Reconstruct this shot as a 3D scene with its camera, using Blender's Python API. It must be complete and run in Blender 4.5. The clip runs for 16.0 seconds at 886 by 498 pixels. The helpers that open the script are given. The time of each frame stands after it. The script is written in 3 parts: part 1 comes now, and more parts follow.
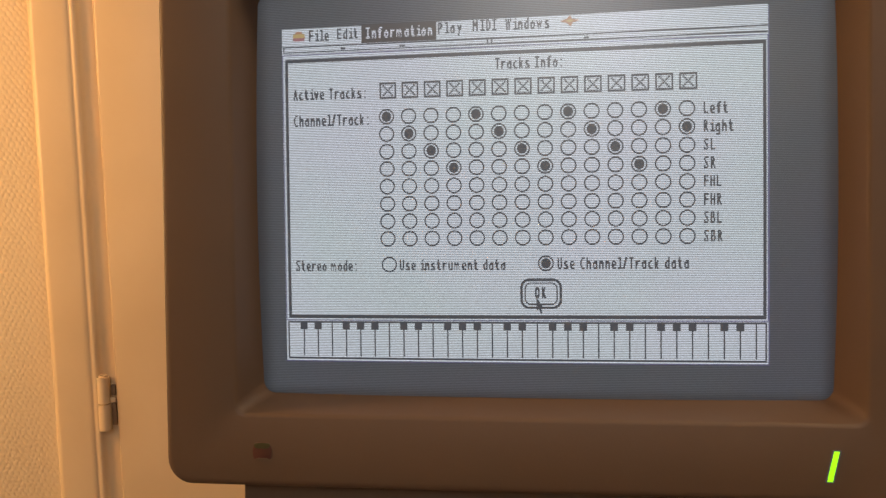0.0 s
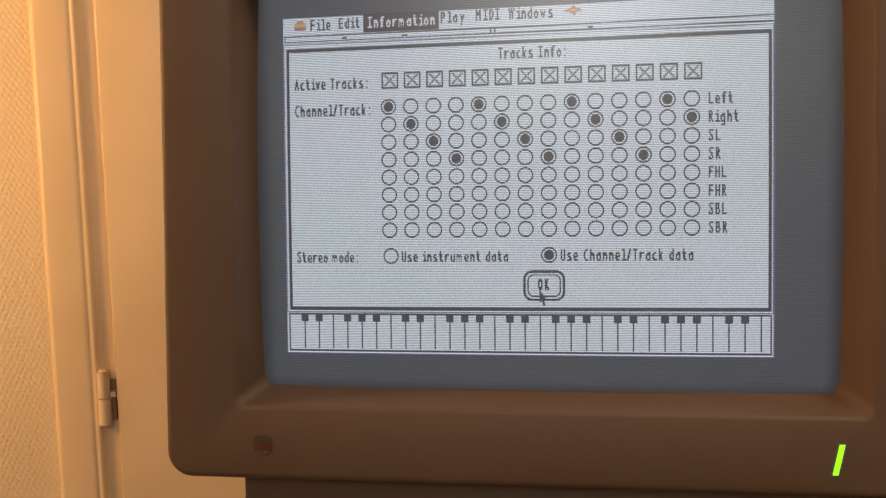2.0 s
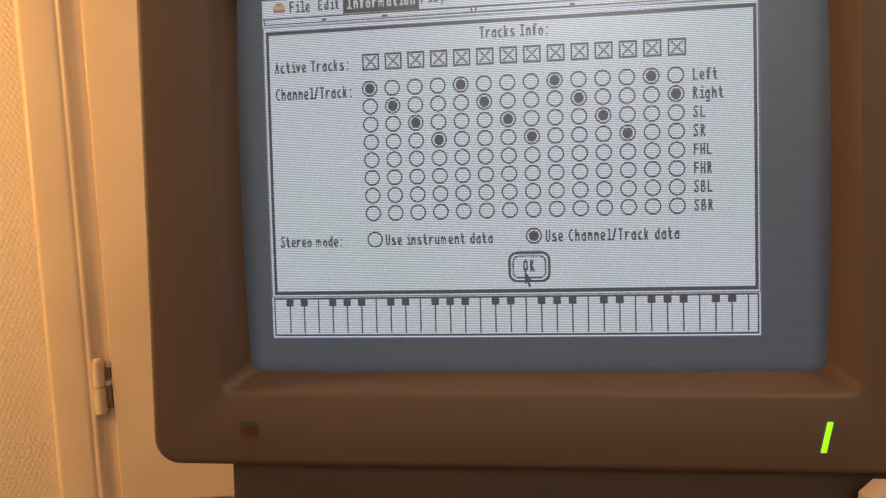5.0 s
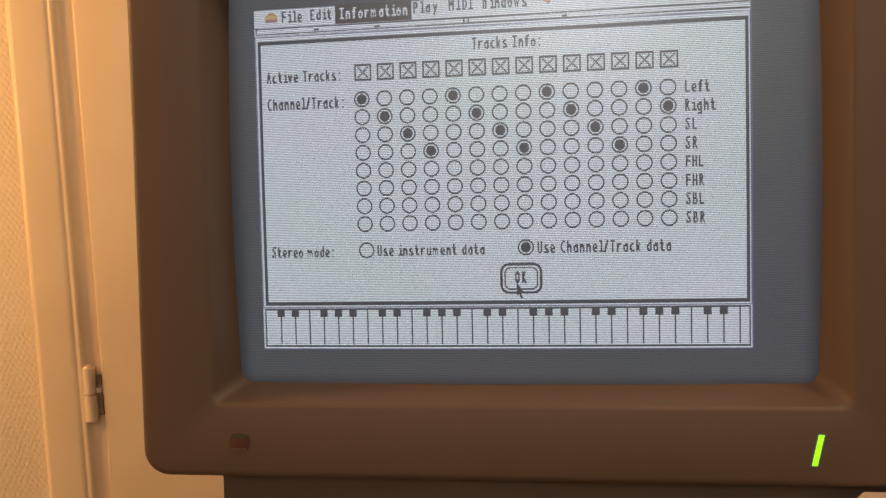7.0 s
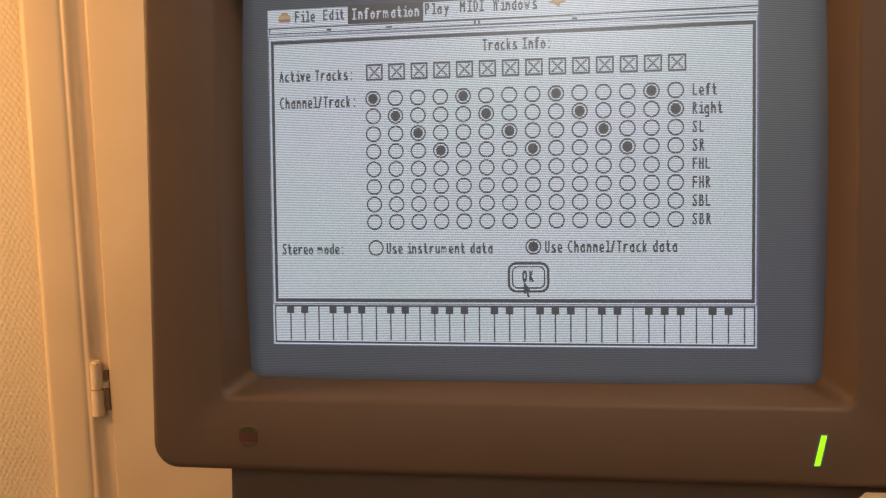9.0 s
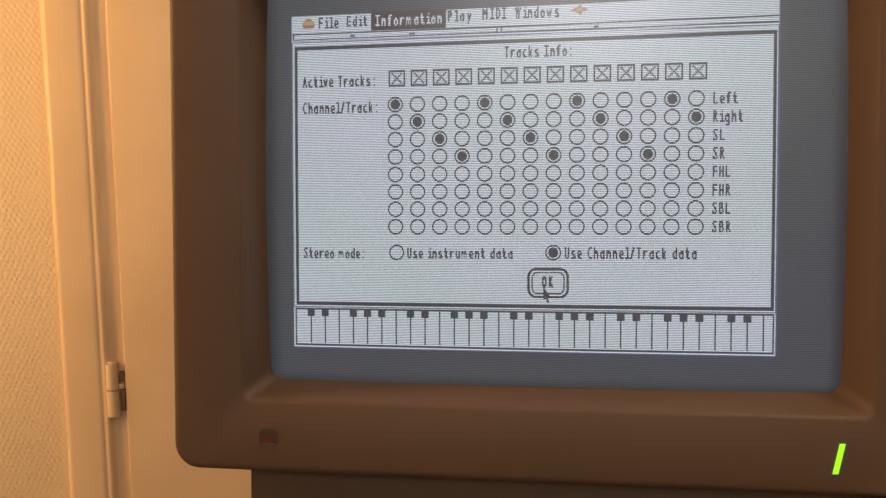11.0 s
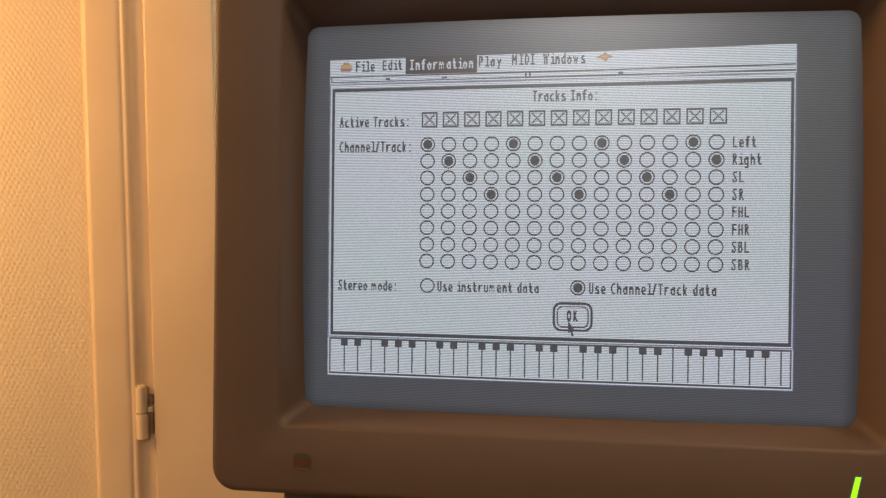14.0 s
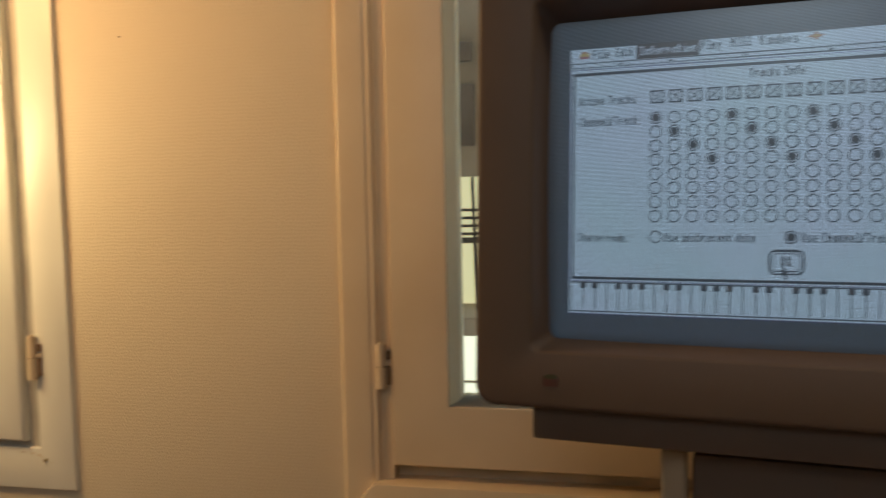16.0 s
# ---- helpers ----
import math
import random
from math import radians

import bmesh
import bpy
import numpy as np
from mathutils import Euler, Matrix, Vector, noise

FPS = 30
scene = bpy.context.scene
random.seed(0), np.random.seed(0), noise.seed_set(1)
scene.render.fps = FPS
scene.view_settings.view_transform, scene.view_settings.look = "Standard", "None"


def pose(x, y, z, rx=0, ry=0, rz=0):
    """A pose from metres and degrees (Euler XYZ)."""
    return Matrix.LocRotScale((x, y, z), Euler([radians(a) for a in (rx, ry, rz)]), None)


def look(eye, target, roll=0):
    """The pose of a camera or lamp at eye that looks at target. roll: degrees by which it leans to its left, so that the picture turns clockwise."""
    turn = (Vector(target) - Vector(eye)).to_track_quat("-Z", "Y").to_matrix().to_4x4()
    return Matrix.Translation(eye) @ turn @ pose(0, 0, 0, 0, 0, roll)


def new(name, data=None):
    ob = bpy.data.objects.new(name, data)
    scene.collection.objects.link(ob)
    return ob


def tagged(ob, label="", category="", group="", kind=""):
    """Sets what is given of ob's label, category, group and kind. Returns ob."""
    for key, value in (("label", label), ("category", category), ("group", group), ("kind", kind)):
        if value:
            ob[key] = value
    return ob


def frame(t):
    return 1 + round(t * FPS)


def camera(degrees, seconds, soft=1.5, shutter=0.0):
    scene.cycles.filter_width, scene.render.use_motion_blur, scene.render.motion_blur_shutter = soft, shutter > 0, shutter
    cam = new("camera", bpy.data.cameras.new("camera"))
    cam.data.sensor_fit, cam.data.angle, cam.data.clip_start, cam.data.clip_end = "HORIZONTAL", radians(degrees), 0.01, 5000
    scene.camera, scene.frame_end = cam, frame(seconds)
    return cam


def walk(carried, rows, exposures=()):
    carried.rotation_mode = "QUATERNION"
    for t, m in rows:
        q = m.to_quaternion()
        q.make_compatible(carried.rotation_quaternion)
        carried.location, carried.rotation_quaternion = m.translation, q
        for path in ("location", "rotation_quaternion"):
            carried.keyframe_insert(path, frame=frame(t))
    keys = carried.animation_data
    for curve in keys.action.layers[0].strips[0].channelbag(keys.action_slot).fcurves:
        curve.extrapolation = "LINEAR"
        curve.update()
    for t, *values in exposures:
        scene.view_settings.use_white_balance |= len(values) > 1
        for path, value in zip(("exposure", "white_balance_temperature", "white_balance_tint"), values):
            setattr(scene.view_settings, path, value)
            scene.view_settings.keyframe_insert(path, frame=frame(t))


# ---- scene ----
import functools

# The screen's own frame: x along the picture, z up the glass, the origin at the middle of the picture's lower edge.
# The monitor leans back by 4.33 degrees.
BASE = pose(0, 0, 1.08, -4.33, 0, 0)
LENS = 54.65
PATH = [
    (0.0, (0.01541, -0.35260, 0.05620), (-0.01083, -0.15441, 0.05054), -0.67),
    (0.5, (0.01295, -0.35306, 0.05342), (-0.01327, -0.15486, 0.04778), -0.47),
    (1.0, (0.01306, -0.35310, 0.05429), (-0.01312, -0.15492, 0.04796), -0.46),
    (1.5, (0.01349, -0.35147, 0.05448), (-0.01300, -0.15333, 0.04801), -0.52),
    (2.0, (0.01435, -0.34983, 0.05343), (-0.01204, -0.15167, 0.04730), -0.57),
    (2.5, (0.01181, -0.34936, 0.05120), (-0.01436, -0.15122, 0.04398), -0.49),
    (3.0, (0.01486, -0.34888, 0.05337), (-0.01214, -0.15085, 0.04599), -1.09),
    (3.5, (0.01658, -0.34617, 0.05290), (-0.01153, -0.14835, 0.04420), -1.49),
    (4.0, (0.01855, -0.34742, 0.05227), (-0.00904, -0.14955, 0.04312), -1.43),
    (6.5, (0.02253, -0.34357, 0.05264), (-0.00402, -0.14563, 0.04207), -1.56),
    (7.0, (0.02223, -0.34495, 0.05545), (-0.00343, -0.14680, 0.04646), -1.31),
    (7.5, (0.02369, -0.34702, 0.05734), (-0.00212, -0.14885, 0.04944), -1.23),
    (8.0, (0.02195, -0.34801, 0.05665), (-0.00453, -0.14994, 0.04839), -0.94),
    (8.5, (0.02040, -0.34768, 0.05428), (-0.00616, -0.14965, 0.04547), -0.80),
    (9.0, (0.02068, -0.34957, 0.05411), (-0.00574, -0.15150, 0.04567), -0.64),
    (11.5, (0.01475, -0.35553, 0.05461), (-0.01447, -0.15778, 0.04827), 0.15),
    (12.0, (0.01344, -0.36437, 0.06004), (-0.01770, -0.16685, 0.05641), 0.35),
    (12.5, (0.01173, -0.36575, 0.05598), (-0.02104, -0.16847, 0.05300), 0.56),
    (13.0, (0.01272, -0.36594, 0.05663), (-0.02002, -0.16867, 0.05322), 0.43),
    (13.5, (0.01282, -0.36853, 0.05840), (-0.01986, -0.17123, 0.05613), 0.41),
    (14.0, (0.01263, -0.36930, 0.05827), (-0.01935, -0.17188, 0.05698), 0.56),
    (14.5, (0.01414, -0.36900, 0.05632), (-0.01776, -0.17158, 0.05400), 0.76),
    (15.0, (0.01598, -0.38293, 0.05512), (-0.02078, -0.18635, 0.05306), 0.55),
    (15.5, (0.01646, -0.41812, 0.04802), (-0.03721, -0.22546, 0.04678), 0.39),
    (16.0, (-0.00002, -0.45386, 0.03682), (-0.07066, -0.26676, 0.03501), 0.42),
]

cam = camera(LENS, 16.0, soft=1.4, shutter=0.5)
EXPOSURES = [(0.0, 0.0, 6500, 10), (11.0, 0.0, 6500, 10), (12.5, -0.12, 6500, 10), (14.5, 0.0, 6500, 10), (15.0, -0.05, 6400, 9), (15.5, -0.42, 5950, 0), (16.0, -0.9, 5200, -2)]
walk(cam, [(t, BASE @ look(eye, target, roll)) for t, eye, target, roll in PATH], EXPOSURES)

# ---- light ----
world = bpy.data.worlds.new("world")
scene.world = world
world.use_nodes = True
world.node_tree.nodes["Background"].inputs[0].default_value = (0.95, 0.95, 0.88, 1)
world.node_tree.nodes["Background"].inputs[1].default_value = 2.0

# The window wall: u along it, d into it, z up; the origin lies at the hinge of the near window.
WALL = pose(-0.3353, 0.27, 0, 0, 0, 8.8)


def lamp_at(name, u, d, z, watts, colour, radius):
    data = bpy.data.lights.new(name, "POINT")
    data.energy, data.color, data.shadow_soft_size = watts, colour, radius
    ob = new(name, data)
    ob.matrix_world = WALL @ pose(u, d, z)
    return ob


lamp_at("warm_bulb", -0.47, -0.315, 1.41, 11.4, (1.0, 0.465, 0.145), 0.05)
# An unseen pale lamp, assumed high in the room behind, which the tube mirrors along its upper edge.
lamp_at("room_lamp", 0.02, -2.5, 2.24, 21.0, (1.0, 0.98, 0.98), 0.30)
# Added fill over the desk, for slopes that face upwards and away from the bulb.
lamp_at("desk_fill", 0.60, -0.60, 1.76, 7.5, (1.0, 0.70, 0.43), 0.10)
# A small pale lamp close to the far window, which whitens its sash and frame.
lamp_at("table_lamp", -0.50, -0.15, 1.20, 4.2, (1.0, 0.66, 0.28), 0.04)


# ---- materials ----
def material(name):
    m = bpy.data.materials.new(name)
    m.use_nodes = True
    t = m.node_tree
    return m, t, t.nodes["Principled BSDF"]


def surface(name, colour, rough=0.5, vary=0.08, scale=8.0, grain=400.0, bump=0.1, metal=0.0, stain=(0, 0, 0)):
    """A painted or moulded surface: two scales of mottling, a fine relief and uneven gloss."""
    m, t, p = material(name)
    co = t.nodes.new("ShaderNodeTexCoord")
    big, fine = t.nodes.new("ShaderNodeTexNoise"), t.nodes.new("ShaderNodeTexNoise")
    big.inputs["Scale"].default_value, fine.inputs["Scale"].default_value = scale, grain
    big.inputs["Detail"].default_value, fine.inputs["Detail"].default_value = 6, 3
    ramp = t.nodes.new("ShaderNodeMapRange")
    ramp.inputs[1].default_value, ramp.inputs[2].default_value = 0.3, 0.7
    mix = t.nodes.new("ShaderNodeMix")
    mix.data_type = "RGBA"
    mix.inputs[6].default_value = (*[c * (1 - vary) * (1 - s) for c, s in zip(colour, stain)], 1)
    mix.inputs[7].default_value = (*[min(1, c * (1 + vary)) for c in colour], 1)
    gloss = t.nodes.new("ShaderNodeMapRange")
    gloss.inputs[3].default_value, gloss.inputs[4].default_value = rough - 0.08, rough + 0.08
    lift = t.nodes.new("ShaderNodeBump")
    lift.inputs["Strength"].default_value, lift.inputs["Distance"].default_value = bump, 0.0006
    for a, b in ((co.outputs["Object"], big.inputs["Vector"]), (co.outputs["Object"], fine.inputs["Vector"]),
                 (big.outputs["Fac"], ramp.inputs[0]), (ramp.outputs[0], mix.inputs[0]), (mix.outputs[2], p.inputs["Base Color"]),
                 (big.outputs["Fac"], gloss.inputs[0]), (gloss.outputs[0], p.inputs["Roughness"]),
                 (fine.outputs["Fac"], lift.inputs["Height"]), (lift.outputs["Normal"], p.inputs["Normal"])):
        t.links.new(a, b)
    p.inputs["Metallic"].default_value = metal
    return m


def wallpaper_material():
    """Painted woven-glass wallpaper: staggered dimples in rows, over a slow unevenness of the plaster."""
    m, t, p = material("woven wallpaper paint")
    co = t.nodes.new("ShaderNodeTexCoord")
    slow, warp, fine = (t.nodes.new("ShaderNodeTexNoise") for _ in range(3))
    for node, scale, detail in ((slow, 5, 6), (warp, 90, 3), (fine, 520, 3)):
        node.inputs["Scale"].default_value, node.inputs["Detail"].default_value = scale, detail

    def calc(kind, a, b):
        node = t.nodes.new("ShaderNodeMath")
        node.operation = kind
        for socket, value in zip(node.inputs, (a, b)):
            if isinstance(value, (int, float)):
                socket.default_value = value
            elif value is not None:
                t.links.new(value, socket)
        return node.outputs[0]

    cut, wob = t.nodes.new("ShaderNodeSeparateXYZ"), t.nodes.new("ShaderNodeSeparateXYZ")
    t.links.new(co.outputs["Object"], cut.inputs[0])
    t.links.new(warp.outputs["Color"], wob.inputs[0])
    # Staggered dimples 5 mm apart along the rows, the rows 3.7 mm apart and leaning a little.
    across = calc("ADD", calc("MULTIPLY", calc("ADD", cut.outputs[0], calc("MULTIPLY", cut.outputs[2], 0.12)), 2 * math.pi / 0.0046), calc("MULTIPLY", wob.outputs[0], 5.0))
    up = calc("ADD", calc("MULTIPLY", cut.outputs[2], 2 * math.pi / 0.0072), calc("MULTIPLY", wob.outputs[1], 4.4))
    peak = calc("MULTIPLY", calc("COSINE", across, None), calc("COSINE", up, None))
    dimple = calc("POWER", calc("MAXIMUM", calc("ADD", calc("MULTIPLY", peak, 0.5), 0.5), 0.001), 2.2)
    thread = calc("MULTIPLY", calc("SINE", calc("MULTIPLY", up, 2.0), None), 0.10)
    weave = calc("ADD", calc("SUBTRACT", thread, dimple), calc("MULTIPLY", fine.outputs["Fac"], 0.55))
    lift = t.nodes.new("ShaderNodeBump")
    lift.inputs["Strength"].default_value, lift.inputs["Distance"].default_value = 0.38, 0.0010
    mix = t.nodes.new("ShaderNodeMix")
    mix.data_type = "RGBA"
    mix.inputs[6].default_value, mix.inputs[7].default_value = (0.68, 0.56, 0.385, 1), (0.76, 0.65, 0.465, 1)
    for a, b in ((co.outputs["Object"], slow.inputs["Vector"]), (co.outputs["Object"], warp.inputs["Vector"]), (co.outputs["Object"], fine.inputs["Vector"]),
                 (weave, lift.inputs["Height"]), (lift.outputs["Normal"], p.inputs["Normal"]), (slow.outputs["Fac"], mix.inputs[0]),
                 (mix.outputs[2], p.inputs["Base Color"])):
        t.links.new(a, b)
    p.inputs["Roughness"].default_value = 0.6
    return m


def phosphor(name, colour, strength=1.0, lines=0.2, mottled=0.05, rim_shade=False):
    """Lit phosphor behind glass: it glows in lines 0.7 mm apart, under a glossy face."""
    m, t, p = material(name)
    co, cut, wave = t.nodes.new("ShaderNodeTexCoord"), t.nodes.new("ShaderNodeSeparateXYZ"), t.nodes.new("ShaderNodeMath")
    wave.operation = "MULTIPLY"
    wave.inputs[1].default_value = 2 * math.pi / 0.000698
    sine, amp, haze = t.nodes.new("ShaderNodeMath"), t.nodes.new("ShaderNodeMapRange"), t.nodes.new("ShaderNodeTexNoise")
    sine.operation = "SINE"
    amp.inputs[1].default_value, amp.inputs[2].default_value = -1, 1
    amp.inputs[3].default_value, amp.inputs[4].default_value = strength * (1 - lines), strength * (1 + lines)
    haze.inputs["Scale"].default_value = 22
    soft, both = t.nodes.new("ShaderNodeMapRange"), t.nodes.new("ShaderNodeMath")
    soft.inputs[3].default_value, soft.inputs[4].default_value = 1 - mottled, 1 + mottled
    both.operation = "MULTIPLY"
    for a, b in ((co.outputs["Object"], cut.inputs[0]), (cut.outputs[2], wave.inputs[0]), (wave.outputs[0], sine.inputs[0]), (sine.outputs[0], amp.inputs[0]),
                 (co.outputs["Object"], haze.inputs["Vector"]), (haze.outputs["Fac"], soft.inputs[0]), (amp.outputs[0], both.inputs[0]),
                 (soft.outputs[0], both.inputs[1])):
        t.links.new(a, b)
    level = both.outputs[0]
    if rim_shade:
        # The bezel's shade on the rim is put in by fading the glow there.
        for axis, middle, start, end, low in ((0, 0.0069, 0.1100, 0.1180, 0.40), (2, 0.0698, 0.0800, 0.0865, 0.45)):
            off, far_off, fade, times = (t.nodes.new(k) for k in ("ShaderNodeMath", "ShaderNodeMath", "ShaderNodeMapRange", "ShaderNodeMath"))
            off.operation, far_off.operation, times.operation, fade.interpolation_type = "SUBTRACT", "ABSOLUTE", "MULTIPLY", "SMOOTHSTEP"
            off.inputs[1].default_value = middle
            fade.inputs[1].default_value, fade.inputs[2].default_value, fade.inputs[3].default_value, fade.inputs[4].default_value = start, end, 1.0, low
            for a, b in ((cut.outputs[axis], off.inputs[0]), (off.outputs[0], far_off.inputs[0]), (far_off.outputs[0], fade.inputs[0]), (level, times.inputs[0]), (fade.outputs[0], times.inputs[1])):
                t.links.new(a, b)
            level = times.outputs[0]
    t.links.new(level, p.inputs["Emission Strength"])
    p.inputs["Base Color"].default_value = (0.018, 0.021, 0.026, 1)
    drift, tint, spread = t.nodes.new("ShaderNodeTexNoise"), t.nodes.new("ShaderNodeMix"), t.nodes.new("ShaderNodeMapRange")
    drift.inputs["Scale"].default_value, drift.inputs["Detail"].default_value = 14, 2
    spread.inputs[1].default_value, spread.inputs[2].default_value = 0.35, 0.65
    tint.data_type = "RGBA"
    tint.inputs[6].default_value = (colour[0] * 0.95, colour[1] * 1.02, colour[2] * 0.99, 1)
    tint.inputs[7].default_value = (colour[0] * 1.0, colour[1] * 0.995, colour[2] * 1.04, 1)
    t.links.new(co.outputs["Object"], drift.inputs["Vector"])
    t.links.new(drift.outputs["Fac"], spread.inputs[0])
    t.links.new(spread.outputs[0], tint.inputs[0])
    t.links.new(tint.outputs[2], p.inputs["Emission Color"])
    p.inputs["Roughness"].default_value = 0.32
    p.inputs["Specular IOR Level"].default_value = 0.95
    p.inputs["Coat Weight"].default_value, p.inputs["Coat Roughness"].default_value = 1.0, 0.30
    return m


def glow(name, colour, strength):
    m, t, p = material(name)
    p.inputs["Base Color"].default_value = (*[c * 0.5 for c in colour], 1)
    p.inputs["Emission Color"].default_value, p.inputs["Emission Strength"].default_value = (*colour, 1), strength
    return m


def clear_glass():
    m, t, p = material("window glass")
    p.inputs["Base Color"].default_value = (0.95, 0.97, 0.96, 1)
    p.inputs["Transmission Weight"].default_value, p.inputs["Roughness"].default_value, p.inputs["IOR"].default_value = 1, 0.02, 1.45
    return m


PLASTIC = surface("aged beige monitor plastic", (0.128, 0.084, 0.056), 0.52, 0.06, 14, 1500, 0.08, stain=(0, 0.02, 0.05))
# The shade under the case is put into this darker copy of the plastic.
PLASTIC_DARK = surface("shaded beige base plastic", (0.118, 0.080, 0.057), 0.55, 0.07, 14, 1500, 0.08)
PAINT = surface("cream gloss window paint", (0.74, 0.605, 0.415), 0.36, 0.05, 9, 160, 0.12, stain=(0, 0.03, 0.08))
PAINT_PALE = surface("pale window paint", (0.80, 0.76, 0.66), 0.38, 0.05, 9, 160, 0.12)
PAPER = wallpaper_material()
PLASTER = surface("plain room plaster", (0.62, 0.54, 0.42), 0.8, 0.06, 3, 200, 0.2)
FLOORING = surface("brown floor boards", (0.22, 0.14, 0.08), 0.5, 0.2, 4, 120, 0.2)
WOOD = surface("dark desk wood", (0.12, 0.075, 0.045), 0.45, 0.25, 6, 150, 0.2)
# Recess shade is put into this paint; the dirty chips share it.
SHADOW_GAP = surface("shaded and dirty rebate paint", (0.60, 0.48, 0.32), 0.6, 0.15, 20, 300, 0.2)
# Shade beside the hinges is put into this colour; the nail hole shares it.
DARK_GAP = surface("dark gap shade and hole", (0.26, 0.17, 0.10), 0.8, 0.2, 40, 300, 0.2)
SCREW = surface("tarnished brass", (0.45, 0.33, 0.14), 0.4, 0.15, 40, 600, 0.1, metal=0.8)
# The border's room-lit grey is given as glow, its rim shade included.
SCREEN_GREY = phosphor("unlit raster border", (0.046, 0.059, 0.076), 1.0, 0.85, rim_shade=True)
SCREEN_WHITE = phosphor("white screen picture", (0.415, 0.447, 0.500), 1.0, 0.72)
SCREEN_INK = phosphor("dark screen picture", (0.036, 0.046, 0.062), 1.0, 0.0)
SCREEN_BAR = phosphor("dark grey menu title", (0.040, 0.041, 0.047), 1.0, 0.0)
SCREEN_VIOLET = phosphor("violet screen fringe", (0.10, 0.10, 0.2), 1.0, 0.0)
GREEN = glow("green power light", (0.36, 1.0, 0.008), 1.2)
RED = surface("red badge enamel", (0.125, 0.050, 0.038), 0.4, 0.15, 60, 600, 0.1)
DULL_GREEN = surface("green badge enamel", (0.075, 0.075, 0.032), 0.4, 0.15, 60, 600, 0.1)
PALE_PLASTIC = surface("pale grey beige plug plastic", (0.66, 0.55, 0.45), 0.5, 0.05, 30, 600, 0.1)
BRACKET = surface("dull cream bracket paint", (0.42, 0.33, 0.22), 0.5, 0.1, 30, 400, 0.1)
GREY_GAP = surface("grey rebate paint", (0.46, 0.43, 0.36), 0.6, 0.15, 20, 300, 0.2)
GLASS = clear_glass()
BEAD = surface("milky glazing strip", (0.90, 0.88, 0.82), 0.4, 0.05, 9, 160, 0.1)
milky, blend = BEAD.node_tree.nodes.new("ShaderNodeBsdfTranslucent"), BEAD.node_tree.nodes.new("ShaderNodeMixShader")
milky.inputs[0].default_value, blend.inputs[0].default_value = (1.0, 0.98, 0.90, 1), 0.8
for source, socket in ((BEAD.node_tree.nodes["Principled BSDF"].outputs[0], blend.inputs[1]), (milky.outputs[0], blend.inputs[2]),
                       (blend.outputs[0], BEAD.node_tree.nodes["Material Output"].inputs[0])):
    BEAD.node_tree.links.new(source, socket)


# ---- building blocks ----
def finish(bm, mat, smooth=30):
    me = bpy.data.meshes.new("mesh")
    bmesh.ops.recalc_face_normals(bm, faces=bm.faces[:])
    for f in bm.faces:
        f.smooth = True
    bm.to_mesh(me)
    bm.free()
    me.materials.append(mat)
    me.set_sharp_from_angle(angle=radians(smooth))
    return me


def part(name, bm, mat, parent=None, label="", smooth=30):
    ob = new(name, finish(bm, mat, smooth))
    if parent:
        ob.parent = parent
    return tagged(ob, label)


def add_box(bm, x0, x1, y0, y1, z0, z1, bevel=0.0, seg=2):
    r = bmesh.ops.create_cube(bm, size=1, matrix=Matrix.LocRotScale(((x0 + x1) / 2, (y0 + y1) / 2, (z0 + z1) / 2), None, (x1 - x0, y1 - y0, z1 - z0)))
    if bevel:
        edges = list({e for v in r["verts"] for e in v.link_edges})
        bmesh.ops.bevel(bm, geom=edges, offset=bevel, segments=seg, profile=0.6, affect="EDGES")
    return bm


def box(x0, x1, y0, y1, z0, z1, bevel=0.0, seg=2):
    return add_box(bmesh.new(), x0, x1, y0, y1, z0, z1, bevel, seg)


def prism(points, y0, y1, bevel=0.0):
    """A flat outline in x and z, given a thickness along y."""
    bm = bmesh.new()
    a = [bm.verts.new((x, y0, z)) for x, z in points]
    b = [bm.verts.new((x, y1, z)) for x, z in points]
    front = bm.faces.new(a)
    bm.faces.new(b[::-1])
    for i in range(len(a)):
        j = (i + 1) % len(a)
        bm.faces.new((a[i], b[i], b[j], a[j]))
    if bevel:
        bmesh.ops.bevel(bm, geom=list(front.edges), offset=bevel, segments=2, profile=0.6, affect="EDGES")
    return bm


def section(points, z0, z1):
    """A moulding: its section in x and y, drawn out upright."""
    bm = bmesh.new()
    a = [bm.verts.new((x, y, z0)) for x, y in points]
    b = [bm.verts.new((x, y, z1)) for x, y in points]
    bm.faces.new(a)
    bm.faces.new(b[::-1])
    for i in range(len(a)):
        j = (i + 1) % len(a)
        bm.faces.new((a[i], b[i], b[j], a[j]))
    return bm


def cylinder(r, p, q, n=16):
    bm = bmesh.new()
    p, q = Vector(p), Vector(q)
    m = Matrix.Translation((p + q) / 2) @ (q - p).to_track_quat("Z", "Y").to_matrix().to_4x4()
    bmesh.ops.create_cone(bm, cap_ends=True, segments=n, radius1=r, radius2=r, depth=(q - p).length, matrix=m)
    return bm


MM = 0.001


def loft(loops, cap_first=False, cap_last=False):
    bm = bmesh.new()
    rings = [[bm.verts.new((x * MM, y * MM, z * MM)) for x, y, z in loop] for loop in loops]
    for a, b in zip(rings, rings[1:]):
        for i in range(len(a)):
            j = (i + 1) % len(a)
            bm.faces.new((a[i], a[j], b[j], b[i]))
    if cap_first:
        bm.faces.new(rings[0])
    if cap_last:
        bm.faces.new(rings[-1][::-1])
    return bm


def thing(name, m, label, category, group="", kind=""):
    ob = new(name)
    ob.matrix_world = m
    return tagged(ob, label, category, group, kind)


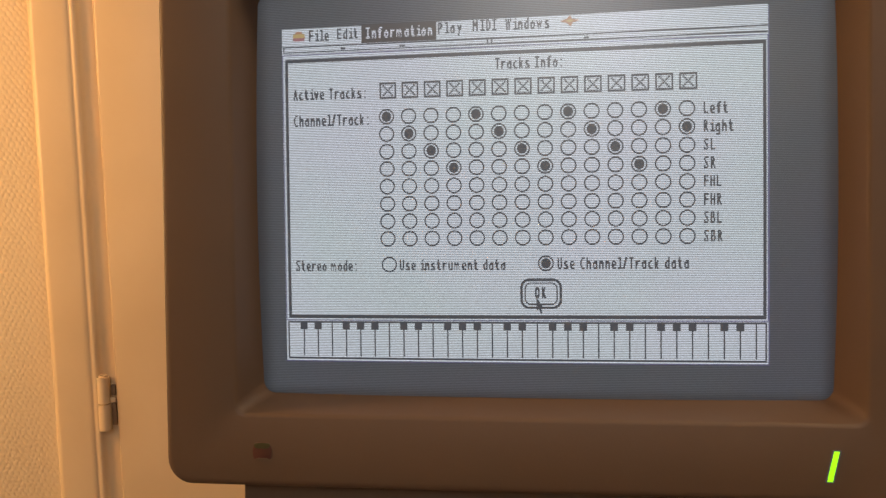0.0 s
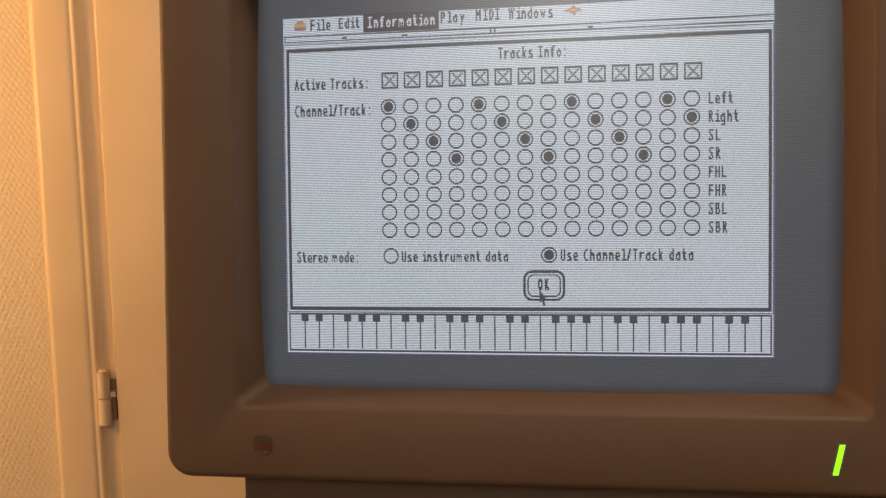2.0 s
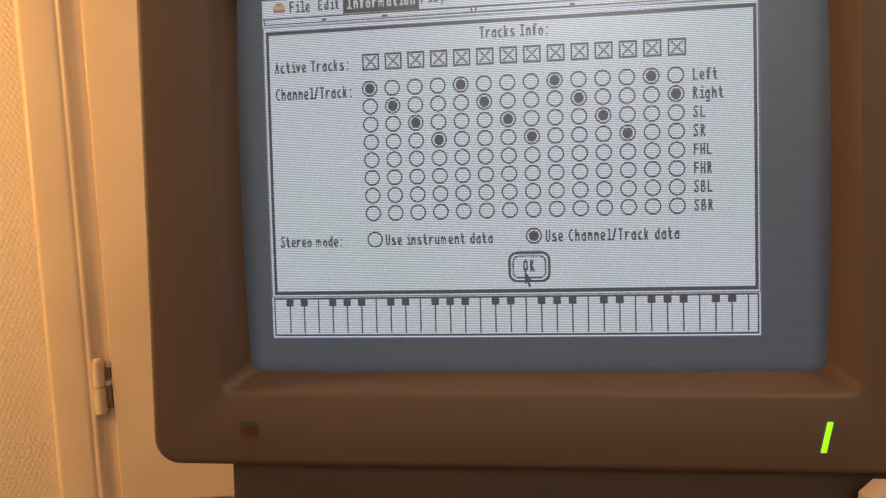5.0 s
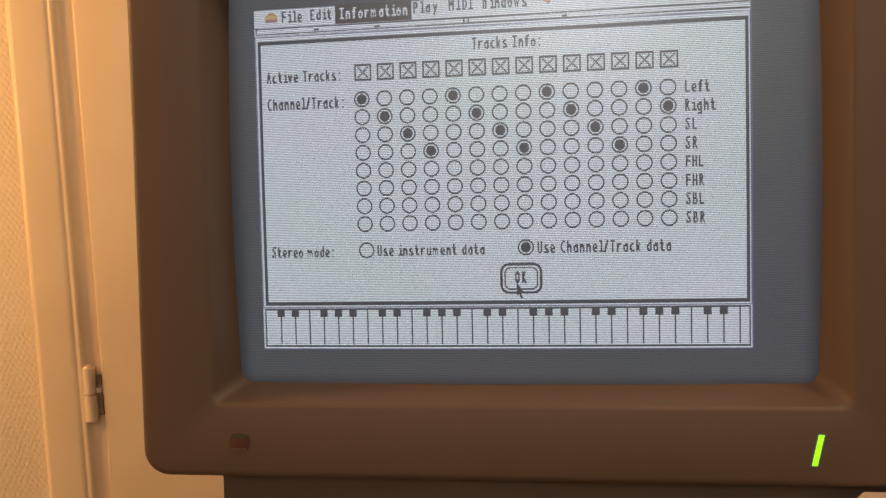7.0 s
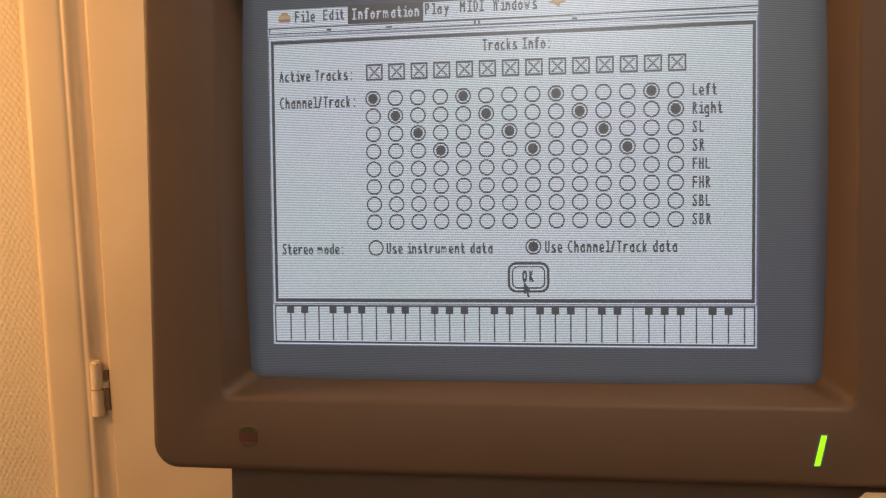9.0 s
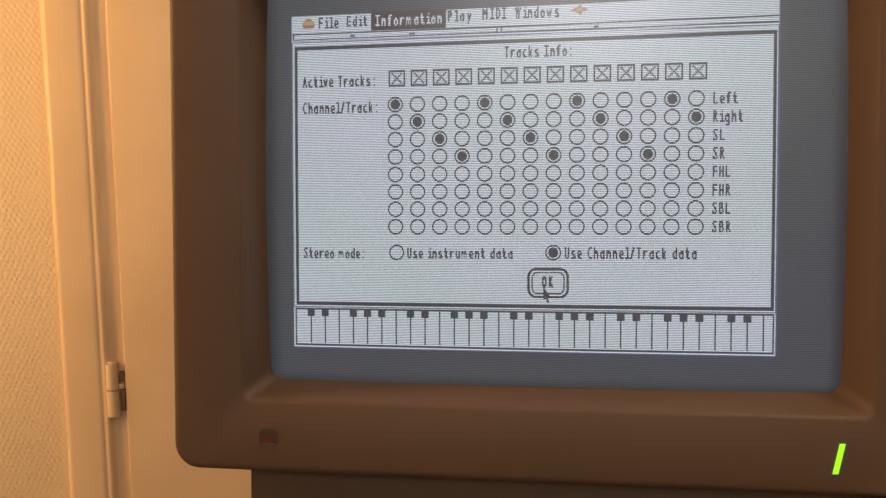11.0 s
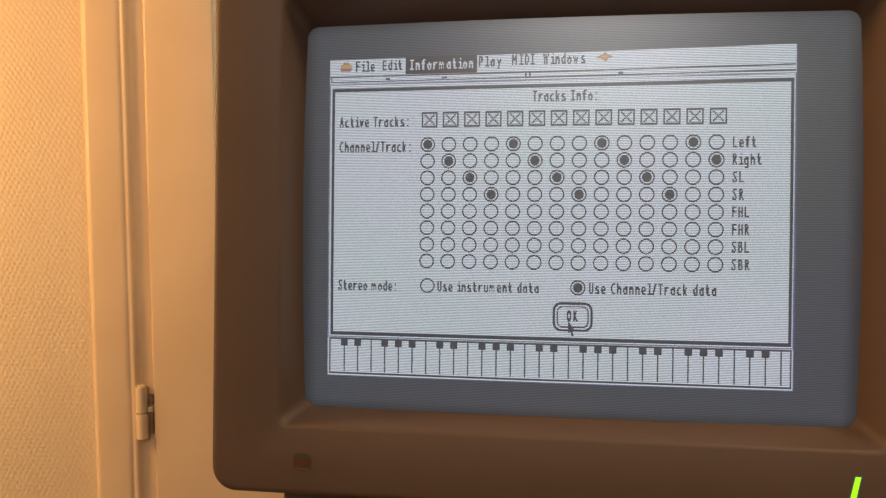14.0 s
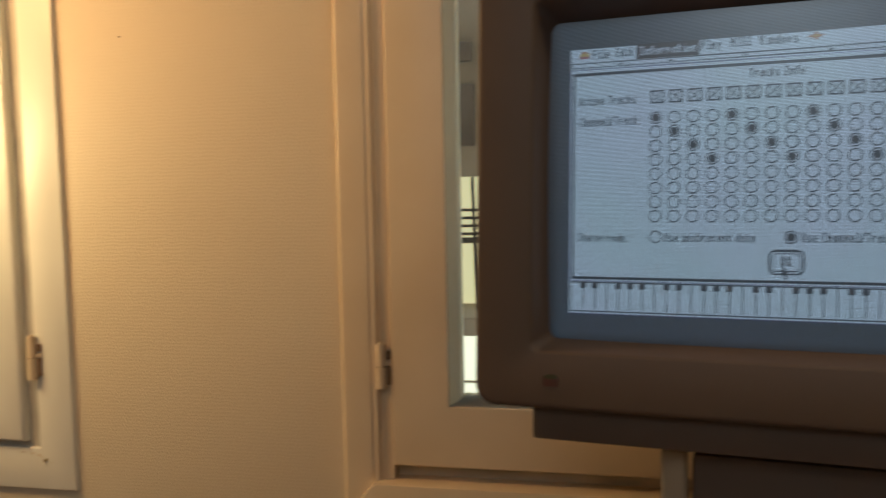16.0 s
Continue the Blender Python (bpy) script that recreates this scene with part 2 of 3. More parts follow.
def setting(name, bm, mat, m, label, category, smooth=30):
    ob = part(name, bm, mat, None, "", smooth)
    ob.matrix_world = m
    return tagged(ob, label, category, "", "structure")


# ---- the room ----
# Openings of the window wall, in u and z.
NEAR_HOLE = (-0.006, 0.866, 0.800, 2.05)
FAR_HOLE = (-0.80, -0.366, 0.876, 2.05)
wall = bmesh.new()
for u0, u1, z0, z1 in ((-1.6, FAR_HOLE[0], 0, 2.5), (FAR_HOLE[0], FAR_HOLE[1], 0, FAR_HOLE[2]), (FAR_HOLE[0], FAR_HOLE[1], FAR_HOLE[3], 2.5),
                       (FAR_HOLE[1], NEAR_HOLE[0], 0, 2.5), (NEAR_HOLE[0], NEAR_HOLE[1], 0, NEAR_HOLE[2]),
                       (NEAR_HOLE[0], NEAR_HOLE[1], NEAR_HOLE[3], 2.5), (NEAR_HOLE[1], 2.4, 0, 2.5)):
    add_box(wall, u0, u1, 0.004, 0.22, z0, z1)
north = setting("wall_north", wall, PAPER, WALL, "wall with painted woven wallpaper in warm cream", "wall")
part("nail_hole", cylinder(0.0009, (-0.2590, 0.0030, 1.2965), (-0.2590, 0.0046, 1.2965), 10), DARK_GAP, north)
setting("wall_south", box(-1.6, 2.4, -3.12, -3.0, 0, 2.5), PLASTER, WALL, "plain cream plaster wall", "wall")
setting("wall_west", box(-1.72, -1.6, -3.12, 0.22, 0, 2.5), PLASTER, WALL, "plain cream plaster wall", "wall")
setting("wall_east", box(2.4, 2.52, -3.12, 0.22, 0, 2.5), PLASTER, WALL, "plain cream plaster wall", "wall")
setting("ceiling", box(-1.72, 2.52, -3.12, 0.22, 2.5, 2.6), PLASTER, WALL, "plain pale ceiling", "ceiling")
setting("floor", box(-1.72, 2.52, -3.12, 0.22, -0.1, 0), FLOORING, WALL, "plain brown floor", "floor")


# ---- the windows ----
def hinge(parent, u, z0, z1, d=-0.0075):
    """A painted lift-off hinge: two barrels with a joint, a finial and two leaves."""
    mid = (z0 + z1) / 2
    h = part("hinge", cylinder(0.0046, (u, d, mid + 0.0006), (u, d, z1), 20), PAINT, parent, "cream painted window hinge")
    part("lower_barrel", cylinder(0.0049, (u, d, z0), (u, d, mid - 0.0004), 20), PAINT, h)
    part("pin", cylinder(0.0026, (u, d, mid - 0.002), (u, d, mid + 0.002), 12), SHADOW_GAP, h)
    part("finial", cylinder(0.0030, (u, d, z1), (u, d, z1 + 0.0016), 16), PAINT, h)
    part("knuckle", box(u + 0.002, u + 0.0084, d + 0.0005, d + 0.0050, mid + 0.0002, mid + 0.0045, 0.0008), PAINT, h)
    # Dark strips stand in for the shadow in the gap beside the barrel.
    part("gap_shade", box(u + 0.0046, u + 0.0082, d + 0.0016, d + 0.0045, z0 + 0.003, mid - 0.0005, 0.0004), DARK_GAP, h, "dark strip for the shaded gap behind the barrel")
    part("gap_shade", box(u + 0.0050, u + 0.0082, d + 0.0016, d + 0.0045, mid + 0.006, mid + 0.014, 0.0004), DARK_GAP, h)


def sash(parent, name, u0, u1, z0, z1, stile, rail, paint, glazing):
    """A casement: stiles and rails under one coat of paint, a bevelled rebate and the pane."""
    a, b, c, d = u0 + stile, u1 - stile, z0 + rail, z1 - rail
    rings = []
    for inside, grow, depth in ((0, 0, 0.045), (0, 0, -0.0046), (0, 0.0007, -0.0064), (0, 0.0024, -0.0081), (0, 0.0036, -0.0085),
                                (1, -0.0014, -0.0085), (1, -0.0004, -0.0080), (1, 0, -0.0070), (1, 0, 0.045)):
        p0, p1, q0, q1 = (a, b, c, d) if inside else (u0, u1, z0, z1)
        rings.append([(u * 1000, depth * 1000, z * 1000) for u, z in ((p0 + grow, q0 + grow), (p1 - grow, q0 + grow), (p1 - grow, q1 - grow), (p0 + grow, q1 - grow))])
    s = part(name, loft(rings), paint, parent, "", 50)
    bead = bmesh.new()
    for p0, p1, q0, q1 in (((a, c), (a, d), (a + 0.0080, c), (a + 0.0080, d)), ((b, d), (b, c), (b - 0.0080, d), (b - 0.0080, c)),
                           ((b, c), (a, c), (b, c + 0.003), (a, c + 0.003)), ((a, d), (b, d), (a, d - 0.003), (b, d - 0.003))):
        v = [bead.verts.new(w) for w in ((p0[0], -0.0045, p0[1]), (p1[0], -0.0045, p1[1]), (q1[0], 0.0065, q1[1]), (q0[0], 0.0065, q0[1]),
                                         (p0[0], 0.03, p0[1]), (p1[0], 0.03, p1[1]), (q1[0], 0.03, q1[1]), (q0[0], 0.03, q0[1]))]
        for f in ((0, 1, 2, 3), (7, 6, 5, 4), (3, 2, 6, 7), (0, 4, 5, 1), (1, 5, 6, 2), (0, 3, 7, 4)):
            bead.faces.new([v[i] for i in f])
    part("glazing_bead", bead, glazing, s, "pale bevelled glazing bead")
    pane = part("pane", box(a + 0.002, b - 0.002, 0.0085, 0.0125, c + 0.002, d - 0.002), GLASS, s, "clear window pane")
    pane.visible_shadow = False
    return s


near = tagged(thing("window_1", WALL, "cream painted casement window with lift-off hinges, closed", "window"), kind="structure")
TOP = 2.04
# The flat architrave with its rounded outer edge, and the bead beside the gap.
# One moulded section: rounded outer edge, flat face, a shallow hollow and a bead before the gap of the sash.
part("architrave", section([(-0.0395, 0.02), (-0.0395, -0.0026), (-0.0391, -0.0042), (-0.0364, -0.0075), (-0.0351, -0.0085), (-0.0335, -0.0087), (-0.0120, -0.0085),
                            (-0.0096, -0.0083), (-0.0085, -0.0078), (-0.0078, -0.0074), (-0.0070, -0.0075), (-0.0060, -0.0079), (-0.0048, -0.0080), (-0.0036, -0.0076),
                            (-0.0026, -0.0064), (-0.0016, -0.0044), (0.0000, -0.0028), (0.0098, -0.0026), (0.0098, 0.02)], 0.70, TOP), PAINT, near, "cream moulded window surround", 50)
part("architrave", box(0.87, 0.90, -0.0085, 0.02, 0.70, TOP, 0.0045, 4), PAINT, near)
part("architrave", box(-0.0395, 0.90, -0.009, 0.02, TOP, TOP + 0.032, 0.0032, 3), PAINT, near)
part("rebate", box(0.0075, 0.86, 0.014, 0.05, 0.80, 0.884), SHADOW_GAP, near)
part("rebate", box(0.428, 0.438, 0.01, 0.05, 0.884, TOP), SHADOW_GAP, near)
left = sash(near, "left_sash", 0.0092, 0.43, 0.886, 2.03, 0.0548, 0.058, PAINT, BEAD)
right = sash(near, "right_sash", 0.436, 0.86, 0.886, 2.03, 0.0582, 0.058, PAINT, BEAD)
hinge(near, 0.0006, 0.9595, 1.0012, -0.0074)
hinge(near, 0.0006, 1.82, 1.862, -0.0074)
# The board under the window, with its upper corners cut off.
part("apron_board", prism([(-0.0215, 0.855), (-0.006, 0.8715), (0.866, 0.8715), (0.882, 0.855), (0.882, 0.70), (-0.0215, 0.70)], -0.0185, 0.013, 0.0022), PAINT, near, "cream painted board under the window")

far = tagged(thing("window_2", WALL, "pale painted casement window in a flat frame, closed", "window"), kind="structure")
frame_rings = []
for grow, d in ((0, 0.02), (0, 0.0002), (0.0008, -0.0014), (0.0028, -0.002), (-0.0018, -0.002), (-0.0004, -0.0012), (0, 0.0002), (0, 0.02)):
    edge = (-0.85, -0.3290, 0.840, TOP + 0.045) if len(frame_rings) < 4 else (-0.80, -0.3690, 0.884, TOP)
    frame_rings.append([(u * 1000, d * 1000, z * 1000) for u, z in ((edge[0] + grow, edge[2] + grow), (edge[1] - grow, edge[2] + grow), (edge[1] - grow, edge[3] - grow), (edge[0] + grow, edge[3] - grow))])
part("frame", loft(frame_rings), PAINT_PALE, far, "pale painted flat window frame")
part("rebate", box(-0.3855, -0.369, 0.002, 0.04, 0.880, TOP), GREY_GAP, far)
part("rebate", box(-0.80, -0.3855, 0.002, 0.04, 0.880, 0.890), GREY_GAP, far)
sash(far, "sash", -0.795, -0.3815, 0.891, 2.03, 0.058, 0.058, PAINT_PALE, PAINT_PALE)
hinge(far, -0.3690, 0.957, 1.001, -0.0065)
for u, z in ((-0.3627, 0.8715),):
    part("screw_head", cylinder(0.0019, (u, -0.0034, z), (u, -0.0015, z), 12), SCREW, far, "small tarnished screw head")

chips = random.Random(4)
for u, z, size in ((-0.3700, 0.8765, 0.0024), (-0.3775, 0.8782, 0.0017), (-0.3662, 0.8745, 0.0013), (-0.3890, 0.8790, 0.0020), (-0.3560, 0.8690, 0.0012)):
    part("paint_chip", prism([(u + size * chips.uniform(0.5, 1.2) * math.cos(a), z + 0.45 * size * chips.uniform(0.5, 1.2) * math.sin(a)) for a in np.linspace(0, 2 * math.pi, 11, endpoint=False)], -0.0024, -0.0015), SHADOW_GAP, far, "flaked patch of dirty paint")

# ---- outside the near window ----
# Daylight outside is put in as glow, shade there as darker colour.
OUT_PALE = glow("glowing pale facade", (1.0, 0.80, 0.40), 1.35)
OUT_WHITE = glow("glowing white ledge", (1.0, 0.86, 0.58), 2.1)
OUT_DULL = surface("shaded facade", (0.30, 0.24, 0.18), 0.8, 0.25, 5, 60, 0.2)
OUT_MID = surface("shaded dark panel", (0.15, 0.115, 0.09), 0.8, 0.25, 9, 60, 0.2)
OUT_DARK = surface("dark iron bars", (0.06, 0.05, 0.04), 0.6, 0.2, 20, 200, 0.1)
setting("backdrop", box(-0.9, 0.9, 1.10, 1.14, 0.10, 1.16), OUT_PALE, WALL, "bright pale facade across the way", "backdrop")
over = thing("overhang", WALL, "shaded dull overhang of the facade outside", "facade")
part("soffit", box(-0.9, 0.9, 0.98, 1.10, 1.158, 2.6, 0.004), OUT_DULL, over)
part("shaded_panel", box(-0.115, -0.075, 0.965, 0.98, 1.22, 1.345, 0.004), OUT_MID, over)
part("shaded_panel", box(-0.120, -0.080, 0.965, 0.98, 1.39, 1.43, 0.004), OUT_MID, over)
grille = thing("railing", WALL, "dark iron railing in front of the facade", "railing")
for i in range(5):
    part("bar", box(-0.5, 0.4, 0.985, 0.997, 1.020 + 0.0165 * i, 1.026 + 0.0165 * i + (0.006 if i == 0 else 0), 0.001), OUT_DARK, grille)
part("post", cylinder(0.0035, (-0.085, 0.99, 1.157), (-0.078, 0.99, 0.86), 10), OUT_DARK, grille)
ledge = thing("ledge", WALL, "glowing white ledge below the railing", "ledge")
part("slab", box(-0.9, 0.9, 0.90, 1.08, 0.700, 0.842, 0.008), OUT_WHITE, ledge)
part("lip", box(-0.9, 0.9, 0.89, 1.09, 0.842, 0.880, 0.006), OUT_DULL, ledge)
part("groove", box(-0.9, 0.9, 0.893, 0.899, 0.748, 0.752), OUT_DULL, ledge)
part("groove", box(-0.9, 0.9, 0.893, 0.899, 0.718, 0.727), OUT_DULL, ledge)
part("footing", box(-0.9, 0.9, 0.90, 1.10, 0.0, 0.698, 0.006), OUT_DARK, ledge)

# ---- the desk ----
desk = thing("desk", pose(0.1, -0.02, 0), "plain dark wooden desk under the monitor", "desk")
part("desktop", box(-0.42, 0.8, -0.35, 0.24, 0.72, 0.75, 0.003), WOOD, desk)
for x in (-0.40, 0.75):
    for y in (-0.33, 0.19):
        part("leg", box(x, x + 0.04, y, y + 0.04, 0, 0.72, 0.002), WOOD, desk)

# ---- the monitor ----
monitor = thing("monitor", BASE, "beige plastic colour computer monitor, switched on, tilted back on its base", "monitor")


def bulge(x, z):
    """How far the curved glass lies behind the middle of the picture, in millimetres."""
    return ((x - 6) ** 2 + (z - 70) ** 2) / 8000 - 0.75


def outline(x0, x1, z0, z1, r, bow=0.0, n=7, side=10):
    """A rounded rectangle as a loop of points; bow swells its sides."""
    pts = []
    cx, cz, hx, hz = (x0 + x1) / 2, (z0 + z1) / 2, (x1 - x0) / 2, (z1 - z0) / 2
    for k, (sx, sz) in enumerate(((1, -1), (1, 1), (-1, 1), (-1, -1))):
        for i in range(n + 1):
            a = math.pi / 2 * (k - 1 + i / n)
            pts.append((cx + sx * (hx - r) + r * math.cos(a), cz + sz * (hz - r) + r * math.sin(a)))
        ax, az = pts[-1]
        nx, nz = ((1, 1), (-1, 1), (-1, -1), (1, -1))[k]
        bx = cx + nx * (hx - r) + r * math.cos(math.pi / 2 * k)
        bz = cz + nz * (hz - r) + r * math.sin(math.pi / 2 * k)
        for i in range(1, side):
            pts.append((ax + (bx - ax) * i / side, az + (bz - az) * i / side))
    if bow:
        pts = [(x + bow * (x - cx) / hx * (1 - ((z - cz) / hz) ** 2), z + 0.4 * bow * (z - cz) / hz * (1 - ((x - cx) / hx) ** 2)) for x, z in pts]
    return pts


def ring(points, y):
    return [(x, y, z) for x, z in points]


X0, X1, Z0, Z1 = -146.0, 160.0, -50.2, 192.0
inner = outline(-109.6, 123.4, -15.0, 154.6, 5, 1.6)
lip = [(x, bulge(x, z) - 0.2, z) for x, z in inner]
lip2 = [(x, bulge(x, z) - 2.0, z) for x, z in outline(-110.4, 124.2, -15.8, 155.4, 5.5, 1.6)]
bezel = loft([ring(outline(X0, X1, Z0, Z1, 10.5), 14), ring(outline(X0, X1, Z0, Z1, 10.5), -15.2), ring(outline(X0 + 0.5, X1 - 0.5, Z0 + 0.5, Z1 - 0.5, 10.2), -16.3),
              ring(outline(X0 + 1.5, X1 - 1.5, Z0 + 1.5, Z1 - 1.5, 9.6), -16.9), ring(outline(X0 + 3, X1 - 3, Z0 + 3, Z1 - 3, 8.6), -17.1),
              ring(outline(-117.0, 131.6, -22.0, 164.0, 5), -17), ring(outline(-115.8, 130.4, -20.8, 162.8, 5), -16.5), ring(outline(-115.0, 129.6, -20.0, 162.0, 5), -15.4), lip2, lip])
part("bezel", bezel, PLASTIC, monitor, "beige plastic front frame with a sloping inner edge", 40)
shell = loft([ring(outline(X0 + 2, X1 - 2, Z0 + 2, Z1 - 2, 10), 13), ring(outline(X0 + 4, X1 - 4, Z0 + 3, Z1 - 4, 12), 110), ring(outline(X0 + 40, X1 - 40, Z0 + 18, Z1 - 40, 14), 232),
              ring(outline(X0 + 48, X1 - 48, Z0 + 24, Z1 - 48, 14), 240)], False, True)
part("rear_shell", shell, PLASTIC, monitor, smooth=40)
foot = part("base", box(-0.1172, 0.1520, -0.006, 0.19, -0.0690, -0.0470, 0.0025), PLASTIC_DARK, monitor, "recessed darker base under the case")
# The slanted power light, in its own slot.
light = prism([(0.1155, -0.0420), (0.1175, -0.0420), (0.1200, -0.0305), (0.1180, -0.0305)], -0.0176, -0.016, 0.0002)
part("power_light", light, GREEN, monitor, "slanted green power light, lit")
part("light_slot", prism([(0.1149, -0.0424), (0.1180, -0.0424), (0.1207, -0.0301), (0.1176, -0.0301)], -0.0172, -0.016), SCREEN_INK, monitor)
# A small plain maker's badge: a rounded red drop with a green upper edge.
def squarish(cx, cz, rx, rz, n=28):
    return [(cx + rx * math.copysign(abs(math.cos(a)) ** 0.7, math.cos(a)), cz + rz * math.copysign(abs(math.sin(a)) ** 0.7, math.sin(a))) for a in np.linspace(0, 2 * math.pi, n, endpoint=False)]


badge = part("badge", prism(squarish(-0.1046, -0.0358, 0.0040, 0.0040), -0.0173, -0.0165, 0.0002), RED, monitor, "small dark red maker's badge")
part("badge_top", prism(squarish(-0.1046, -0.0332, 0.0034, 0.0012), -0.0175, -0.0165, 0.0002), DULL_GREEN, badge)
part("badge_foot", prism(squarish(-0.1046, -0.0390, 0.0030, 0.0007), -0.0175, -0.0165, 0.0002), PLASTIC_DARK, badge)

# ---- the picture on the tube ----
LAYER = 0.12


def skew(x, z):
    """The raster's upper edge climbs a little towards the side of the menu's free end, in millimetres."""
    return 1.6 * (max(0, x + 98) / 196) ** 2 * max(0, min(1.2, (z - 113) / 22))


def sheets(rects, layer, step=9.0):
    """Rectangles x0, x1, z0, z1 in millimetres, laid on the curved glass."""
    bm = bmesh.new()
    for x0, x1, z0, z1 in rects:
        nx, nz = max(1, math.ceil((x1 - x0) / step)), max(1, math.ceil((z1 - z0) / step))
        grid = [[None] * (nz + 1) for _ in range(nx + 1)]
        for i in range(nx + 1):
            for j in range(nz + 1):
                x, z = x0 + (x1 - x0) * i / nx, z0 + (z1 - z0) * j / nz
                z += skew(x, z)
                grid[i][j] = bm.verts.new((x * MM, (bulge(x, z) - layer * LAYER) * MM, z * MM))
        for i in range(nx):
            for j in range(nz):
                bm.faces.new((grid[i][j], grid[i + 1][j], grid[i + 1][j + 1], grid[i][j + 1]))
    return bm


def border(x0, x1, z0, z1, w, h):
    return [(x0, x1, z0, z0 + h), (x0, x1, z1 - h, z1), (x0, x0 + w, z0 + h, z1 - h), (x1 - w, x1, z0 + h, z1 - h)]


def flat(polys, layer, at_x=None, at_z=None):
    """Polygons of x, z in millimetres on the glass. With at_x, at_z the mesh is made about its own middle, for repeats."""
    bm = bmesh.new()
    for pts in polys:
        if at_x is None:
            pts = [(x, z + skew(x, z)) for x, z in pts]
        bm.faces.new([bm.verts.new((x * MM, (bulge(x, z) if at_x is None else 0) * MM - layer * LAYER * MM, z * MM)) for x, z in pts])
    return bm


def hoop(rx, rz, w, cx=0.0, cz=0.0, n=24, h=None):
    h = h or w
    out = []
    for i in range(n):
        a, b = 2 * math.pi * i / n, 2 * math.pi * (i + 1) / n
        out.append([(cx + rx * math.cos(a), cz + rz * math.sin(a)), (cx + rx * math.cos(b), cz + rz * math.sin(b)),
                    (cx + (rx - w) * math.cos(b), cz + (rz - h) * math.sin(b)), (cx + (rx - w) * math.cos(a), cz + (rz - h) * math.sin(a))])
    return out


def blob(rx, rz, cx=0.0, cz=0.0, n=20):
    return [[(cx + rx * math.cos(2 * math.pi * i / n), cz + rz * math.sin(2 * math.pi * i / n)) for i in range(n)]]


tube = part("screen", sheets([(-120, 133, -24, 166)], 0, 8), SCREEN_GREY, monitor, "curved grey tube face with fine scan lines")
part("picture_ground", sheets([(-99.2, 98.6, -0.9, 139.6)], 1), SCREEN_WHITE, tube, "pale lit picture area")
part("menu_title_bar", sheets([(-64.6, -33.0, 132.3, 139.9)], 2), SCREEN_BAR, tube, "dark selected menu title")
part("menu_line", sheets([(-99, 98.4, 131.5, 132.1)], 2), SCREEN_INK, tube)
part("window_line", sheets([(-98.6, 98.4, 129.3, 129.85), (-98.6, -98.1, 129.85, 131.5)], 2), SCREEN_INK, tube)
part("dialog_frame", sheets(border(-97.9, 97.8, 17.1, 126.6, 1.25, 1.5), 2), SCREEN_INK, tube, "dark double frame of the dialog")
part("dialog_edge", sheets(border(-99.1, 98.6, 16.2, 128.6, 0.35, 0.35), 2), SCREEN_VIOLET, tube)
part("keyboard_frame", sheets([(-98.4, 98.0, 15.3, 15.9), (-98.4, 98.0, -0.1, 0.6), (-98.4, -97.8, 0.6, 15.3), (97.4, 98.0, 0.6, 15.3)], 2), SCREEN_INK, tube)
part("picture_edge", sheets([(-99.6, 99.0, -1.3, -0.95), (98.7, 99.0, -0.9, 139)], 2), SCREEN_VIOLET, tube, "faint violet edge of the picture")
for x0, x1, z0, z1 in ((-73.6, -71.6, 130.0, 130.8), (-48.5, -46.0, 130.0, 130.7), (-12.2, -11.5, 129.9, 131.3), (-10.5, -9.8, 129.9, 131.3), (27.0, 29.0, 130.0, 130.8)):
    part("window_mark", sheets([(x0, x1, z0, z1)], 3), SCREEN_INK, tube)


def repeat(name, me, x, z, label=""):
    ob = new(name, me)
    ob.parent = tube
    ob.location = (x * MM, bulge(x, z) * MM, z * MM)
    return tagged(ob, label)


# Piano keys: a line between white keys, with a short black key on most of them.
key_line = finish(sheets([(-0.28, 0.28, -7.0, 7.6)], 0), SCREEN_INK)
for v in key_line.vertices:
    v.co.y = -2.4 * LAYER * MM
black_key = finish(flat([[(-1.55, -1.5), (1.55, -1.5), (1.55, 1.7), (-1.55, 1.7)]], 2.6, 0, 0), SCREEN_INK)
for k in range(31):
    x = -91.4 + 6.177 * k
    repeat("key_line", key_line, x, 8)
    if k % 7 in (0, 1, 3, 4, 5):
        repeat("black_key", black_key, x, 13.9)

# Check boxes and round buttons.
check = [[(x0, z0), (x1, z0), (x1, z1), (x0, z1)] for x0, x1, z0, z1 in border(-3.5, 3.5, -3.3, 3.3, 0.66, 0.8)]
for s in (1, -1):
    for i in range(-3, 4):
        if i or s == 1:
            cx, cz = i * 0.62, s * i * 0.66
            check.append([(cx - 0.42, cz - 0.33), (cx + 0.42, cz - 0.33), (cx + 0.42, cz + 0.33), (cx - 0.42, cz + 0.33)])
check_mesh = finish(flat(check, 3, 0, 0), SCREEN_INK)
radio_mesh = finish(flat(hoop(3.25, 3.3, 0.56, h=0.66), 3, 0, 0), SCREEN_INK)
dot_mesh = finish(flat(hoop(3.25, 3.3, 0.56, h=0.66) + blob(2.0, 2.15), 3, 0, 0), SCREEN_INK)
CHOSEN = (0, 1, 2, 3, 0, 1, 2, 3, 0, 1, 2, 3, 0, 1)
for c in range(14):
    repeat("check_box", check_mesh, -53.6 + 9.34 * c, 112.2)
    for r in range(8):
        repeat("round_button", dot_mesh if CHOSEN[c] == r else radio_mesh, -54.3 + 9.35 * c, 101.4 - 7.26 * r)
repeat("round_button", radio_mesh, -53.9, 39.8)
repeat("round_button", dot_mesh, 11.1, 40.0)


